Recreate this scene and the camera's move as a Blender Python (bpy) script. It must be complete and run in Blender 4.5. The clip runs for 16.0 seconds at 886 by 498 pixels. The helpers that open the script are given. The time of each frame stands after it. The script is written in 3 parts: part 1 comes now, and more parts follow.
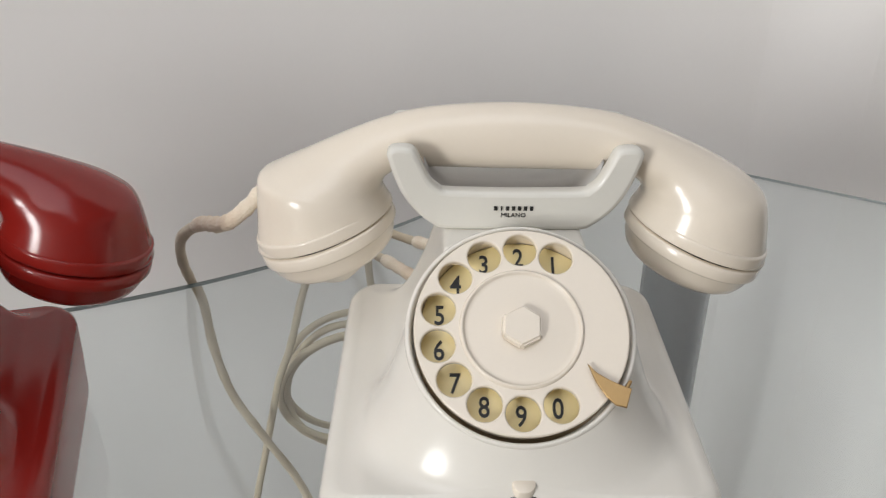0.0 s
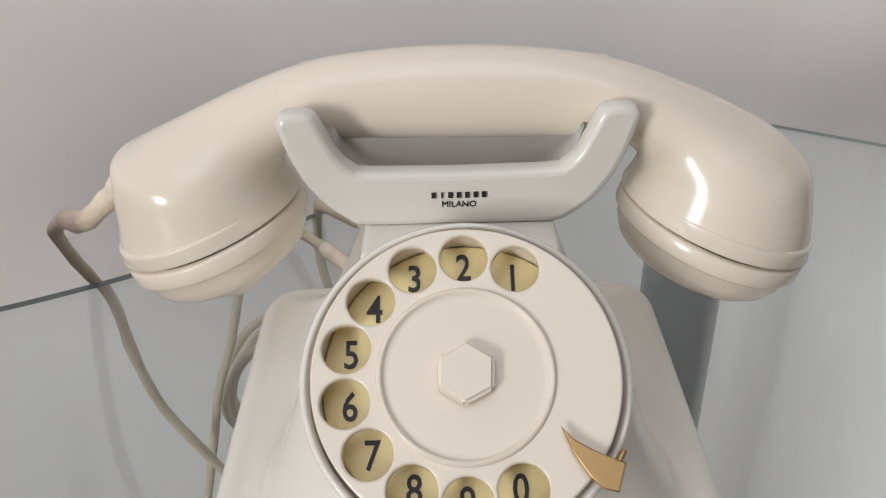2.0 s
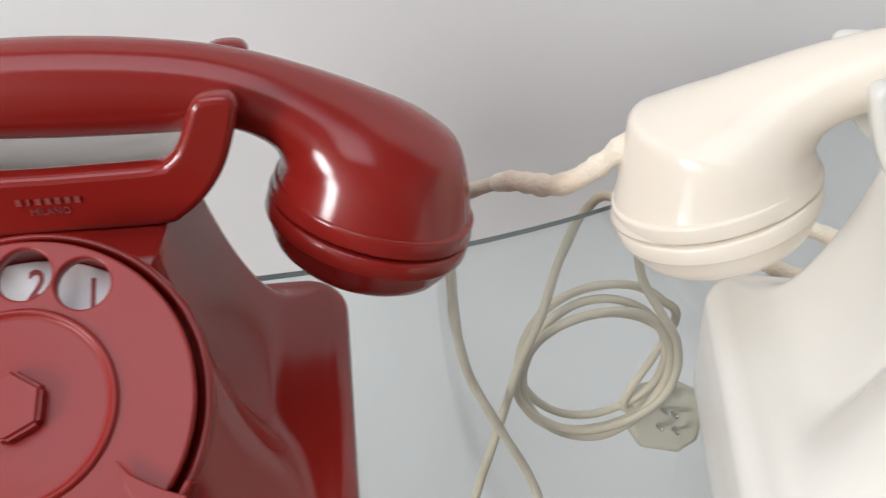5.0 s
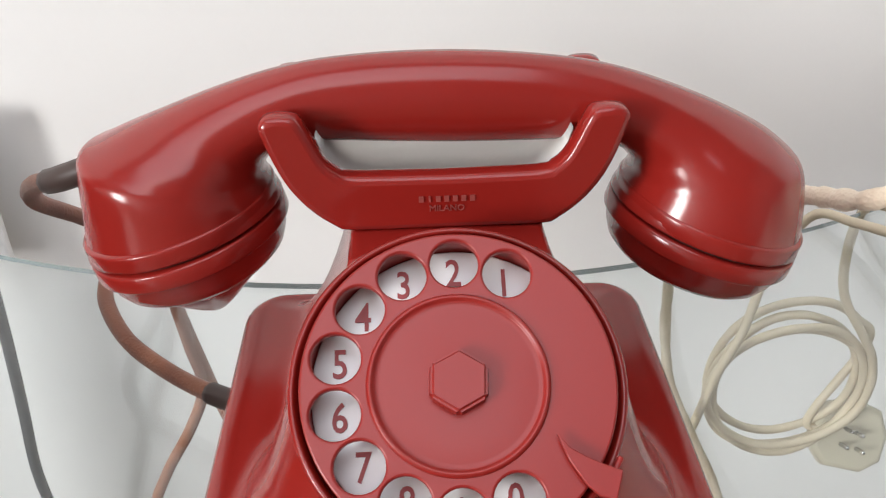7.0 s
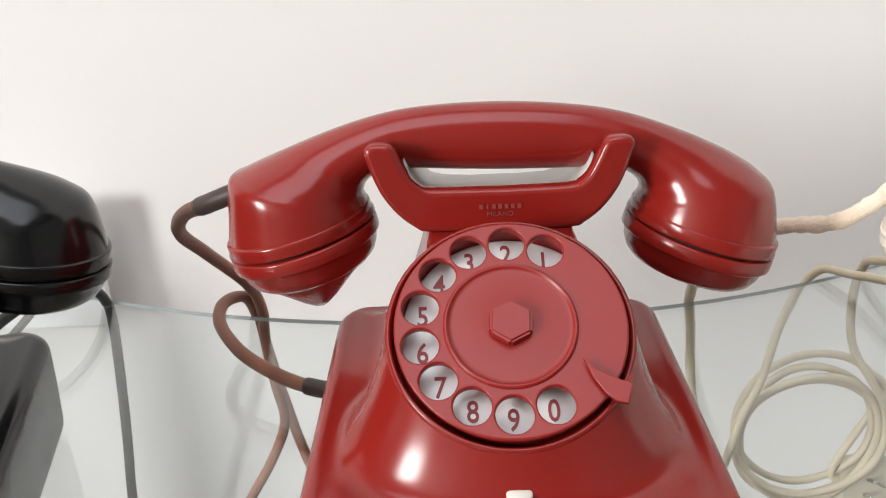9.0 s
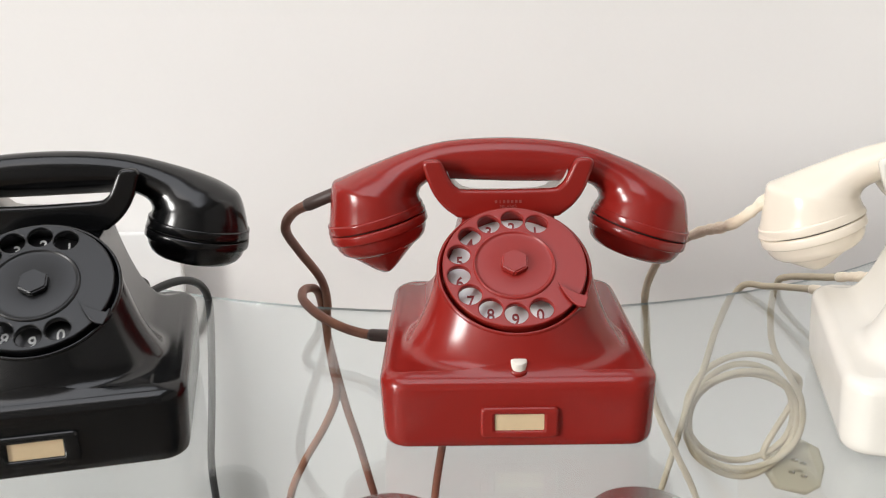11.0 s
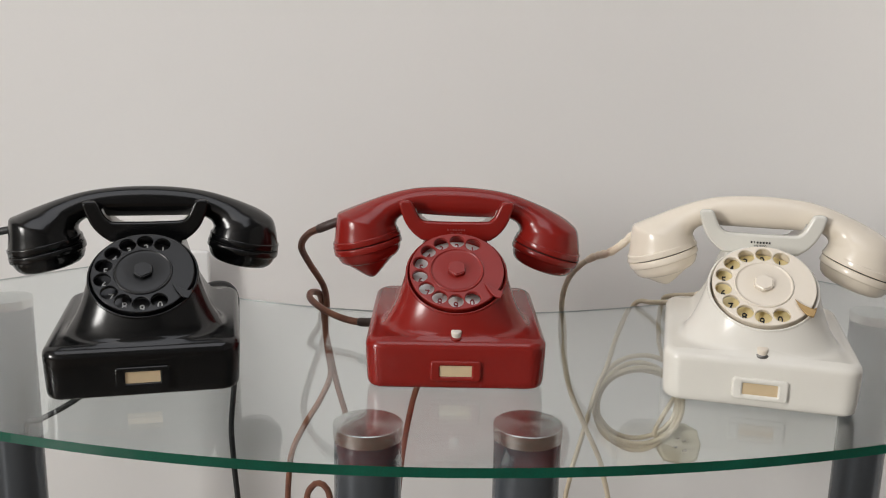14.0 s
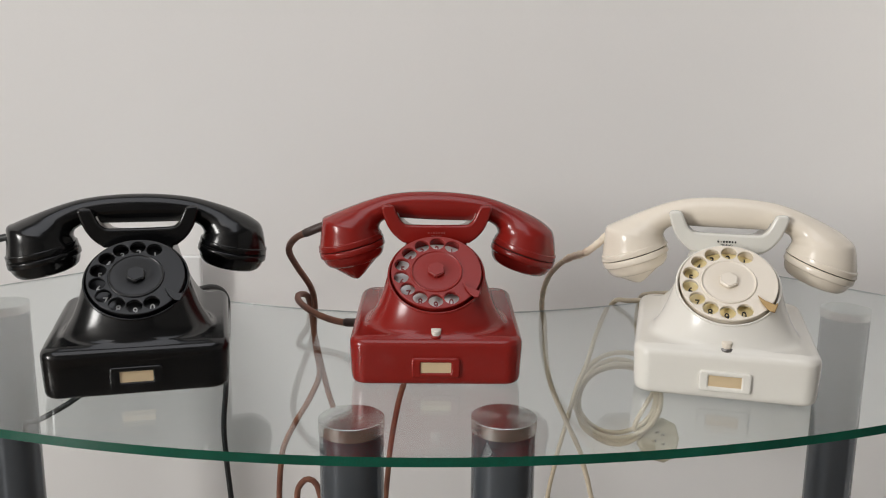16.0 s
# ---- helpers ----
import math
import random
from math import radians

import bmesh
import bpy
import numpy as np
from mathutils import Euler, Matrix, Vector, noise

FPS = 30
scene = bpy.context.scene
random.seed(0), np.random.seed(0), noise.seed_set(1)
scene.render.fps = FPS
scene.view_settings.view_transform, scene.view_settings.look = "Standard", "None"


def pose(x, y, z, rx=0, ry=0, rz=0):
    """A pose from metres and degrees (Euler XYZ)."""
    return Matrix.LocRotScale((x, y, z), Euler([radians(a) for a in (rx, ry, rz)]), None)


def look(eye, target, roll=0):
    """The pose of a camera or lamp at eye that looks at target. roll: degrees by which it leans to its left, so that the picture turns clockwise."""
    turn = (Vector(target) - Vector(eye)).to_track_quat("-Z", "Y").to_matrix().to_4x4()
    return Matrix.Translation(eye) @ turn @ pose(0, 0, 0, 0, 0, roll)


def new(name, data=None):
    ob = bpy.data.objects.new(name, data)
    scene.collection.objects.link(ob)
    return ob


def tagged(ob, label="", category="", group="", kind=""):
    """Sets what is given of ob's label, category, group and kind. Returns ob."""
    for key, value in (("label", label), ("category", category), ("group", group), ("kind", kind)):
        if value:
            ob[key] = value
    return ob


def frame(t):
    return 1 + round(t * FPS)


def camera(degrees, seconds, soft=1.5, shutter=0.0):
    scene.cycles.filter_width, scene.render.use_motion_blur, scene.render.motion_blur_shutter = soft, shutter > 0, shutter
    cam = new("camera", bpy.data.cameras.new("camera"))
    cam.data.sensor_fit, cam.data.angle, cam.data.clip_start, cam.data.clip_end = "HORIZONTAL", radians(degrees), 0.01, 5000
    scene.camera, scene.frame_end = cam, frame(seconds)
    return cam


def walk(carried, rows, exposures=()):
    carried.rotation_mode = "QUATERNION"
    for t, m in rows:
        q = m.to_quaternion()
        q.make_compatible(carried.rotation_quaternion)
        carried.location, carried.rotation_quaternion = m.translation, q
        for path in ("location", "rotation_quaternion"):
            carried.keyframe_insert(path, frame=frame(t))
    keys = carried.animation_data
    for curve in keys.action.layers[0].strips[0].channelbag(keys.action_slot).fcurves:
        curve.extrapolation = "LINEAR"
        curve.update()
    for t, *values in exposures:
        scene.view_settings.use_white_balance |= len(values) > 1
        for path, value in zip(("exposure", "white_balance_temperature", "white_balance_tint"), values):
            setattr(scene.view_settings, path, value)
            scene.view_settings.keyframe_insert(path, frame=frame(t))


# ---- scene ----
cam = camera(55.9, 16.0, soft=1.05, shutter=0.3)
# seconds, place, turn (Euler XYZ in degrees)
PATH = [
    (0.0, 0.1611, -0.2551, 1.0015, 63.017, -0.547, -15.868),
    (0.5, 0.1831, -0.2444, 0.9989, 62.398, 0.267, -16.497),
    (1.0, 0.1900, -0.2319, 0.9922, 61.770, 0.512, -16.492),
    (1.5, 0.2014, -0.2046, 0.9819, 60.983, 0.863, -16.214),
    (2.0, 0.2169, -0.1645, 0.9684, 59.652, 1.240, -16.292),
    (2.5, 0.2156, -0.1481, 0.9569, 58.645, 1.081, -16.485),
    (3.0, 0.2130, -0.1501, 0.9520, 58.022, 0.917, -16.474),
    (3.5, 0.1971, -0.1470, 0.9533, 57.994, 1.159, -15.301),
    (4.0, 0.1648, -0.1375, 0.9535, 58.402, 1.139, -12.833),
    (4.5, 0.1247, -0.1275, 0.9555, 58.648, 0.972, -10.072),
    (5.0, 0.0863, -0.1214, 0.9592, 58.583, 0.739, -7.415),
    (7.5, -0.0150, -0.1420, 0.9686, 60.347, 1.474, -2.209),
    (8.0, -0.0153, -0.1704, 0.9692, 62.931, 1.882, -1.495),
    (8.5, -0.0144, -0.2030, 0.9648, 65.984, 1.653, 0.252),
    (9.0, -0.0185, -0.2337, 0.9607, 68.643, 2.272, 0.222),
    (9.5, -0.0187, -0.2665, 0.9510, 71.531, 1.764, -0.568),
    (10.0, -0.0295, -0.3183, 0.9503, 74.128, 1.405, -0.014),
    (12.5, -0.0390, -0.5848, 0.9821, 76.619, -0.270, 0.448),
    (13.0, -0.0386, -0.6131, 0.9881, 78.484, -1.811, 0.396),
    (13.5, -0.0338, -0.6717, 0.9919, 78.467, -1.629, 0.170),
    (14.0, -0.0186, -0.7069, 0.9938, 78.456, -1.111, -0.194),
    (14.5, -0.0143, -0.7249, 0.9959, 78.539, -1.008, -0.192),
    (15.0, -0.0124, -0.7352, 0.9984, 78.614, -0.943, -0.294),
    (15.5, -0.0090, -0.7400, 0.9994, 78.618, -0.829, -0.386),
    (16.0, -0.0038, -0.7419, 0.9999, 78.691, -0.579, -0.603),
]
# seconds, stops, kelvin, tint
EXPOSURES = [(0.0, -0.10, 6500, 10), (2.5, -0.20, 6480, 12), (4.0, -0.02, 6380, 13), (5.0, 0.32, 6250, 10), (7.5, 0.60, 6450, 10), (9.5, 0.54, 6550, 10), (10.0, 0.54, 6550, 10), (12.5, 0.14, 6650, 10), (14.0, -0.12, 6650, 10), (16.0, -0.14, 6600, 10)]
walk(cam, [(t, pose(x, y, z, rx, ry, rz)) for t, x, y, z, rx, ry, rz in PATH], EXPOSURES)

TOP = 0.72        # height of the glass top
WALL_Y = 0.52     # face of the wall behind the table

# ---------------------------------------------------------------- world and daylight
world = bpy.data.worlds.new("sky")
scene.world = world
world.use_nodes = True
sky = world.node_tree.nodes.new("ShaderNodeTexSky")
sky.sky_type, sky.sun_disc = "NISHITA", False
sky.sun_elevation, sky.sun_rotation = radians(40), radians(200)
world.node_tree.links.new(sky.outputs[0], world.node_tree.nodes["Background"].inputs[0])
world.node_tree.nodes["Background"].inputs[1].default_value = 0.12


def area_lamp(name, eye, target, wide, high, watts, colour):
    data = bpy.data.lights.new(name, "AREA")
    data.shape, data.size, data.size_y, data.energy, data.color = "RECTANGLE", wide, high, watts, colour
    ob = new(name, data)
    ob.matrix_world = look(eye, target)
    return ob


# unseen overhead lamp, added to stand in for soft light from above
area_lamp("overhead_fill", (-0.4, -0.95, 3.04), (-0.4, -0.95, 0), 2.2, 2.0, 22, (1.0, 0.99, 0.975))
area_lamp("window_daylight", (-4.18, -3.1, 1.85), (0, -3.1, 1.85), 1.4, 1.6, 205, (1.0, 0.985, 0.962))


# ---------------------------------------------------------------- materials
def node_material(name):
    m = bpy.data.materials.new(name)
    m.use_nodes = True
    return m, m.node_tree.nodes, m.node_tree.links, m.node_tree.nodes["Principled BSDF"]


def surface(name, colour, rough=0.4, metal=0.0, vary=0.08, grain=40.0, fine=600.0, bump=0.0, coat=0.0, rough_vary=0.06, aniso=0.0):
    """Base colour with stains at one scale and grain at a second, uneven gloss and fine relief."""
    m, nodes, links, bsdf = node_material(name)
    coords = nodes.new("ShaderNodeTexCoord")
    large = nodes.new("ShaderNodeTexNoise")
    large.inputs["Scale"].default_value, large.inputs["Detail"].default_value = grain, 4
    small = nodes.new("ShaderNodeTexNoise")
    small.inputs["Scale"].default_value, small.inputs["Detail"].default_value = fine, 3
    for n in (large, small):
        links.new(coords.outputs["Object"], n.inputs["Vector"])
    mix = nodes.new("ShaderNodeMix")
    mix.data_type = "RGBA"
    mix.inputs["A"].default_value = (*[c * (1 - vary) for c in colour], 1)
    mix.inputs["B"].default_value = (*[min(1, c * (1 + vary)) for c in colour], 1)
    add = nodes.new("ShaderNodeMath")
    add.operation = "MULTIPLY_ADD"
    add.inputs[1].default_value, add.inputs[2].default_value = 0.3, 0.0
    links.new(small.outputs["Fac"], add.inputs[0])
    tot = nodes.new("ShaderNodeMath")
    tot.operation = "MULTIPLY_ADD"
    tot.inputs[1].default_value = 0.7
    links.new(large.outputs["Fac"], tot.inputs[0])
    links.new(add.outputs[0], tot.inputs[2])
    links.new(tot.outputs[0], mix.inputs["Factor"])
    links.new(mix.outputs["Result"], bsdf.inputs["Base Color"])
    span = nodes.new("ShaderNodeMapRange")
    span.inputs["To Min"].default_value, span.inputs["To Max"].default_value = max(0.02, rough - rough_vary), rough + rough_vary
    links.new(large.outputs["Fac"], span.inputs["Value"])
    links.new(span.outputs["Result"], bsdf.inputs["Roughness"])
    bsdf.inputs["Metallic"].default_value = metal
    bsdf.inputs["Coat Weight"].default_value = coat
    bsdf.inputs["Coat Roughness"].default_value = 0.08
    bsdf.inputs["Anisotropic"].default_value = aniso
    if bump:
        b = nodes.new("ShaderNodeBump")
        b.inputs["Strength"].default_value, b.inputs["Distance"].default_value = bump, 0.0006
        links.new(small.outputs["Fac"], b.inputs["Height"])
        links.new(b.outputs[0], bsdf.inputs["Normal"])
    return m


def braid(name, colour, dark, pitch=900.0):
    """Woven textile sleeve of a cord: fine crossing threads."""
    m, nodes, links, bsdf = node_material(name)
    coords = nodes.new("ShaderNodeTexCoord")
    cells = nodes.new("ShaderNodeTexVoronoi")
    cells.inputs["Scale"].default_value = pitch
    wear = nodes.new("ShaderNodeTexNoise")
    wear.inputs["Scale"].default_value, wear.inputs["Detail"].default_value = 30, 5
    for n in (cells, wear):
        links.new(coords.outputs["Object"], n.inputs["Vector"])
    mix = nodes.new("ShaderNodeMix")
    mix.data_type = "RGBA"
    mix.inputs["A"].default_value, mix.inputs["B"].default_value = (*dark, 1), (*colour, 1)
    ramp = nodes.new("ShaderNodeMapRange")
    ramp.inputs["From Min"].default_value, ramp.inputs["From Max"].default_value = 0.32, 0.6
    links.new(wear.outputs["Fac"], ramp.inputs["Value"])
    links.new(ramp.outputs[0], mix.inputs["Factor"])
    links.new(mix.outputs["Result"], bsdf.inputs["Base Color"])
    bsdf.inputs["Roughness"].default_value = 0.85
    bsdf.inputs["Sheen Weight"].default_value = 0.3
    b = nodes.new("ShaderNodeBump")
    b.inputs["Strength"].default_value, b.inputs["Distance"].default_value = 0.7, 0.0005
    links.new(cells.outputs["Distance"], b.inputs["Height"])
    links.new(b.outputs[0], bsdf.inputs["Normal"])
    return m


RED = surface("red_bakelite", (0.25, 0.0145, 0.0105), 0.20, vary=0.06, grain=25)
IVORY = surface("ivory_bakelite", (0.82, 0.74, 0.625), 0.215, vary=0.035, grain=25, rough_vary=0.05)
PALE = surface("pale_cradle_plastic", (0.73, 0.715, 0.655), 0.21, vary=0.03, grain=25, rough_vary=0.05)
BODY_WHITE = surface("white_bakelite", (0.80, 0.77, 0.70), 0.2, vary=0.03, grain=25)
BLACK = surface("black_bakelite", (0.004, 0.0042, 0.0046), 0.19, vary=0.15, grain=25)
RED_FINE = surface("red_enamel", (0.28, 0.016, 0.012), 0.35, vary=0.05, grain=30)
BLACK_FINE = surface("black_enamel", (0.008, 0.0085, 0.0095), 0.36, vary=0.15, grain=30)
CREAM_CARD = surface("aged_cream_card", (0.64, 0.49, 0.30), 0.6, vary=0.1, grain=60)
PLATE_CREAM = surface("yellowed_number_plate", (0.93, 0.78, 0.42), 0.35, vary=0.1, grain=60)
PLATE_WHITE = surface("white_number_plate", (0.87, 0.87, 0.86), 0.15, vary=0.03, grain=60)
PLATE_BLACK = surface("black_number_plate", (0.014, 0.014, 0.015), 0.35, vary=0.1, grain=60)
INK = surface("black_ink", (0.015, 0.014, 0.012), 0.5)
RED_INK = surface("dark_red_ink", (0.32, 0.035, 0.035), 0.5)
WHITE_INK = surface("white_ink", (0.7, 0.7, 0.68), 0.5)
FAINT_INK = surface("worn_pale_ink", (0.29, 0.055, 0.045), 0.5, vary=0.4, grain=300)
BRASS = surface("aged_brass", (0.46, 0.30, 0.13), 0.36, metal=0.7, vary=0.15, grain=120)
BUTTON = surface("off_white_button", (0.80, 0.76, 0.68), 0.36)
STEEL_DARK = surface("dull_steel", (0.25, 0.24, 0.23), 0.35, metal=0.9)
TROUGH = surface("dull_grey_metal", (0.46, 0.445, 0.42), 0.5, metal=0.25, vary=0.1)
TAN = surface("tan_dial_well", (0.34, 0.25, 0.15), 0.5)
GAP = surface("dark_recess", (0.01, 0.009, 0.009), 0.7)
PLASTER = surface("white_painted_plaster", (0.82, 0.805, 0.785), 0.75, vary=0.02, grain=3, fine=220, bump=0.12)
INNER = surface("warm_grey_wall_paint", (0.30, 0.294, 0.288), 0.75, vary=0.03, grain=3, fine=220, bump=0.1)
CEIL = surface("white_ceiling_paint", (0.34, 0.335, 0.33), 0.85, vary=0.02, grain=3, fine=200, bump=0.1)
LEG = surface("grey_lacquered_steel", (0.085, 0.096, 0.108), 0.21, metal=0.35, vary=0.05, grain=10, rough_vary=0.05)
STEEL = surface("brushed_steel", (0.62, 0.60, 0.58), 0.27, metal=1.0, vary=0.06, grain=80, aniso=0.85)
BOX_WHITE = surface("white_plastic_box", (0.83, 0.83, 0.82), 0.4, vary=0.02, grain=20)
CORD_WHITE = braid("cream_cloth_cord", (0.68, 0.585, 0.44), (0.48, 0.385, 0.265))
CORD_FRAY = braid("frayed_cream_cloth", (0.82, 0.74, 0.60), (0.68, 0.54, 0.40), 700)
CORD_THIN = surface("cream_rubber_cord", (0.56, 0.475, 0.345), 0.5, vary=0.1, grain=60)
CORD_BROWN = braid("brown_cloth_cord", (0.27, 0.105, 0.055), (0.17, 0.058, 0.034))
SLEEVE = surface("dark_brown_rubber_sleeve", (0.05, 0.03, 0.025), 0.5)
CORD_BLACK = surface("black_rubber_cord", (0.018, 0.019, 0.02), 0.5, vary=0.1)
PLUG = surface("aged_cream_plug_plastic", (0.50, 0.45, 0.34), 0.35, vary=0.08, grain=60)
WOOD = surface("oiled_oak_floor", (0.17, 0.13, 0.098), 0.45, vary=0.25, grain=6, fine=90, bump=0.2)


def radial_brush():
    """Turned steel: the grain runs round the axis, so that the shine splits into sectors."""
    m, nodes, links, bsdf = node_material("turned_steel")
    bsdf.inputs["Base Color"].default_value = (0.74, 0.715, 0.69, 1)
    bsdf.inputs["Metallic"].default_value, bsdf.inputs["Roughness"].default_value = 1.0, 0.26
    bsdf.inputs["Anisotropic"].default_value, bsdf.inputs["Anisotropic Rotation"].default_value = 0.92, 0.0
    tangent = nodes.new("ShaderNodeTangent")
    tangent.direction_type, tangent.axis = "RADIAL", "Z"
    links.new(tangent.outputs[0], bsdf.inputs["Tangent"])
    return m


def clear_glass():
    m, nodes, links, bsdf = node_material("clear_glass")
    bsdf.inputs["Base Color"].default_value = (0.885, 0.94, 0.945, 1)
    bsdf.inputs["Transmission Weight"].default_value = 1.0
    bsdf.inputs["Roughness"].default_value, bsdf.inputs["IOR"].default_value = 0.0, 1.5
    return m


TURNED, GLASS = radial_brush(), clear_glass()
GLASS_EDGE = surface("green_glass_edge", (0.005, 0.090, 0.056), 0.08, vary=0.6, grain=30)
# same glass; light inside the back edge is painted in as paler grey
GLASS_BACK_LIT = surface("glass_edge_painted_lit", (0.24, 0.29, 0.29), 0.1, vary=0.3, grain=20)


# ---------------------------------------------------------------- mesh helpers
def link_mesh(name, me, material, parent=None, label="", smooth=True, crease=0):
    me.materials.clear()
    me.materials.append(material)
    for p in me.polygons:
        p.use_smooth = smooth
    if crease:
        me.set_sharp_from_angle(angle=radians(crease))
    ob = new(name, me)
    if parent is not None:
        ob.parent = parent
    if label:
        ob["label"] = label
    return ob


def part(name, bm, material, parent=None, label="", smooth=True, crease=0):
    me = bpy.data.meshes.new(name)
    bm.to_mesh(me)
    bm.free()
    return link_mesh(name, me, material, parent, label, smooth, crease)


def from_rings(rings, close_start=True, close_end=True):
    """A skin over rings of equally many points."""
    n = len(rings[0])
    verts = [tuple(v) for r in rings for v in r]
    faces = []
    for k in range(len(rings) - 1):
        a, b = k * n, (k + 1) * n
        for i in range(n):
            j = (i + 1) % n
            faces.append((a + i, a + j, b + j, b + i))
    if close_start:
        faces.append(tuple(range(n))[::-1])
    if close_end:
        faces.append(tuple((len(rings) - 1) * n + i for i in range(n)))
    me = bpy.data.meshes.new("skin")
    me.from_pydata(verts, [], faces)
    me.validate()
    bm = bmesh.new()
    bm.from_mesh(me)
    bmesh.ops.recalc_face_normals(bm, faces=bm.faces)
    bpy.data.meshes.remove(me)
    return bm


def lathe(profile, n=48, m=None, closed=True):
    """A turned body from (radius, height) pairs about z."""
    m = m or Matrix()
    rings = []
    for r, h in profile:
        rings.append([m @ Vector((r * math.cos(2 * math.pi * i / n), r * math.sin(2 * math.pi * i / n), h)) for i in range(n)])
    return from_rings(rings, closed, closed)


def smooth_line(points, step=0.004):
    """Catmull-Rom through the points, evenly enough sampled."""
    pts = [Vector(p) for p in points]
    pts = [2 * pts[0] - pts[1]] + pts + [2 * pts[-1] - pts[-2]]
    out = []
    for i in range(1, len(pts) - 2):
        a, b, c, d = pts[i - 1:i + 3]
        n = max(2, int((c - b).length / step))
        for k in range(n):
            t = k / n
            out.append(0.5 * (2 * b + (c - a) * t + (2 * a - 5 * b + 4 * c - d) * t * t + (3 * b - a - 3 * c + d) * t ** 3))
    return out + [pts[-2]]


def tube(points, radius, n=10, step=0.004, wobble=0.0):
    line = smooth_line(points, step)
    rings, side = [], None
    for i, p in enumerate(line):
        d = (line[min(i + 1, len(line) - 1)] - line[max(i - 1, 0)]).normalized()
        if side is None:
            side = d.orthogonal().normalized()
        side = (side - d * side.dot(d)).normalized()
        up = d.cross(side)
        r = radius * (1 + wobble * (noise.noise(p * 120) + 0.6 * noise.noise(p * 430)))
        rings.append([p + r * (math.cos(2 * math.pi * k / n) * side + math.sin(2 * math.pi * k / n) * up) for k in range(n)])
    return from_rings(rings)


def curve_mesh(data):
    ob = new("outline", data)
    bpy.context.view_layer.update()
    me = bpy.data.meshes.new_from_object(ob.evaluated_get(bpy.context.evaluated_depsgraph_get()))
    bpy.data.objects.remove(ob)
    bpy.data.curves.remove(data)
    return me


def cut_sheet(outlines, thick, bevel=0.0):
    """A flat sheet with holes, its edges rounded: the outlines lie in its own x-y plane."""
    data = bpy.data.curves.new("outline", "CURVE")
    data.dimensions, data.fill_mode = "2D", "BOTH"
    data.extrude, data.bevel_depth, data.bevel_resolution = thick / 2 - bevel, bevel, 2
    data.offset = -bevel
    for line in outlines:
        s = data.splines.new("POLY")
        s.points.add(len(line) - 1)
        for q, (x, y) in zip(s.points, line):
            q.co = (x, y, 0, 1)
        s.use_cyclic_u = True
    return curve_mesh(data)


def lettering(text, size, thick=0.0002, bold=0.0):
    data = bpy.data.curves.new("letters", "FONT")
    data.body, data.size, data.extrude, data.resolution_u, data.offset = text, size, thick, 3, bold
    data.align_x, data.align_y = "CENTER", "CENTER"
    return curve_mesh(data)


def ring_line(r, n=64, cx=0.0, cy=0.0):
    return [(cx + r * math.cos(2 * math.pi * i / n), cy + r * math.sin(2 * math.pi * i / n)) for i in range(n)]


def rounded_rect(x0, y0, x1, y1, r, n=8):
    out = []
    for cx, cy, a in ((x1 - r, y1 - r, 0), (x0 + r, y1 - r, 90), (x0 + r, y0 + r, 180), (x1 - r, y0 + r, 270)):
        for k in range(n + 1):
            b = radians(a + 90 * k / n)
            out.append((cx + r * math.cos(b), cy + r * math.sin(b)))
    return out


def slab(x0, y0, z0, x1, y1, z1, bevel=0.0, seg=2):
    bm = bmesh.new()
    bmesh.ops.create_cube(bm, size=1.0, matrix=Matrix.LocRotScale(((x0 + x1) / 2, (y0 + y1) / 2, (z0 + z1) / 2), None, (x1 - x0, y1 - y0, z1 - z0)))
    if bevel:
        bmesh.ops.bevel(bm, geom=bm.edges[:], offset=bevel, segments=seg, affect="EDGES", profile=0.5)
    return bm


def empty(name, m, label, category, group=""):
    ob = new(name)
    ob.empty_display_size = 0.02
    ob.matrix_world = m
    return tagged(ob, label, category, group)


# ---------------------------------------------------------------- the room
X0, X1, X2, Y0, CEILING = -4.2, 0.825, 2.6, -4.6, 3.0
EAST_CUT = 0.12       # where the side wall is cut short, out of view, to lessen bounce


def wall(name, boxes):
    bm = bmesh.new()
    for b in boxes:
        bmesh.ops.create_cube(bm, size=1.0, matrix=Matrix.LocRotScale([(b[i] + b[i + 3]) / 2 for i in range(3)], None, [b[i + 3] - b[i] for i in range(3)]))
    return tagged(part(name, bm, PLASTER if name in ("wall_north", "wall_east") else INNER, smooth=False), "smooth white painted plaster wall" if name in ("wall_north", "wall_east") else "plain grey painted plaster wall", "wall", kind="structure")


wall("wall_north", [(X0 - 0.15, WALL_Y, 0, X2 + 0.15, WALL_Y + 0.15, CEILING)])
wall("wall_east", [(X1, EAST_CUT, 0, X1 + 0.15, WALL_Y, CEILING)])
# unseen grey wall added far to the right, returning little light
wall("wall_east_added", [(X2, Y0, 0, X2 + 0.15, WALL_Y, CEILING)])
COVE = 0.085      # radius of the soft plastered corner
rings = []
for z in (0.0, CEILING):
    arc = [(X1 - COVE + COVE * math.sin(radians(a)), WALL_Y - COVE + COVE * math.cos(radians(a)), z) for a in range(0, 91, 6)]
    rings.append([(X1 + 0.01, WALL_Y + 0.01, z)] + [(arc[0][0], WALL_Y + 0.001, z)] + arc[1:-1] + [(X1 + 0.001, arc[-1][1], z)])
tagged(part("trim", from_rings(rings), PLASTER, crease=40), "softly rounded white plaster corner", "trim", kind="structure")
EY0, EY1, EZ0, EZ1 = -3.8, -2.4, 1.05, 2.65
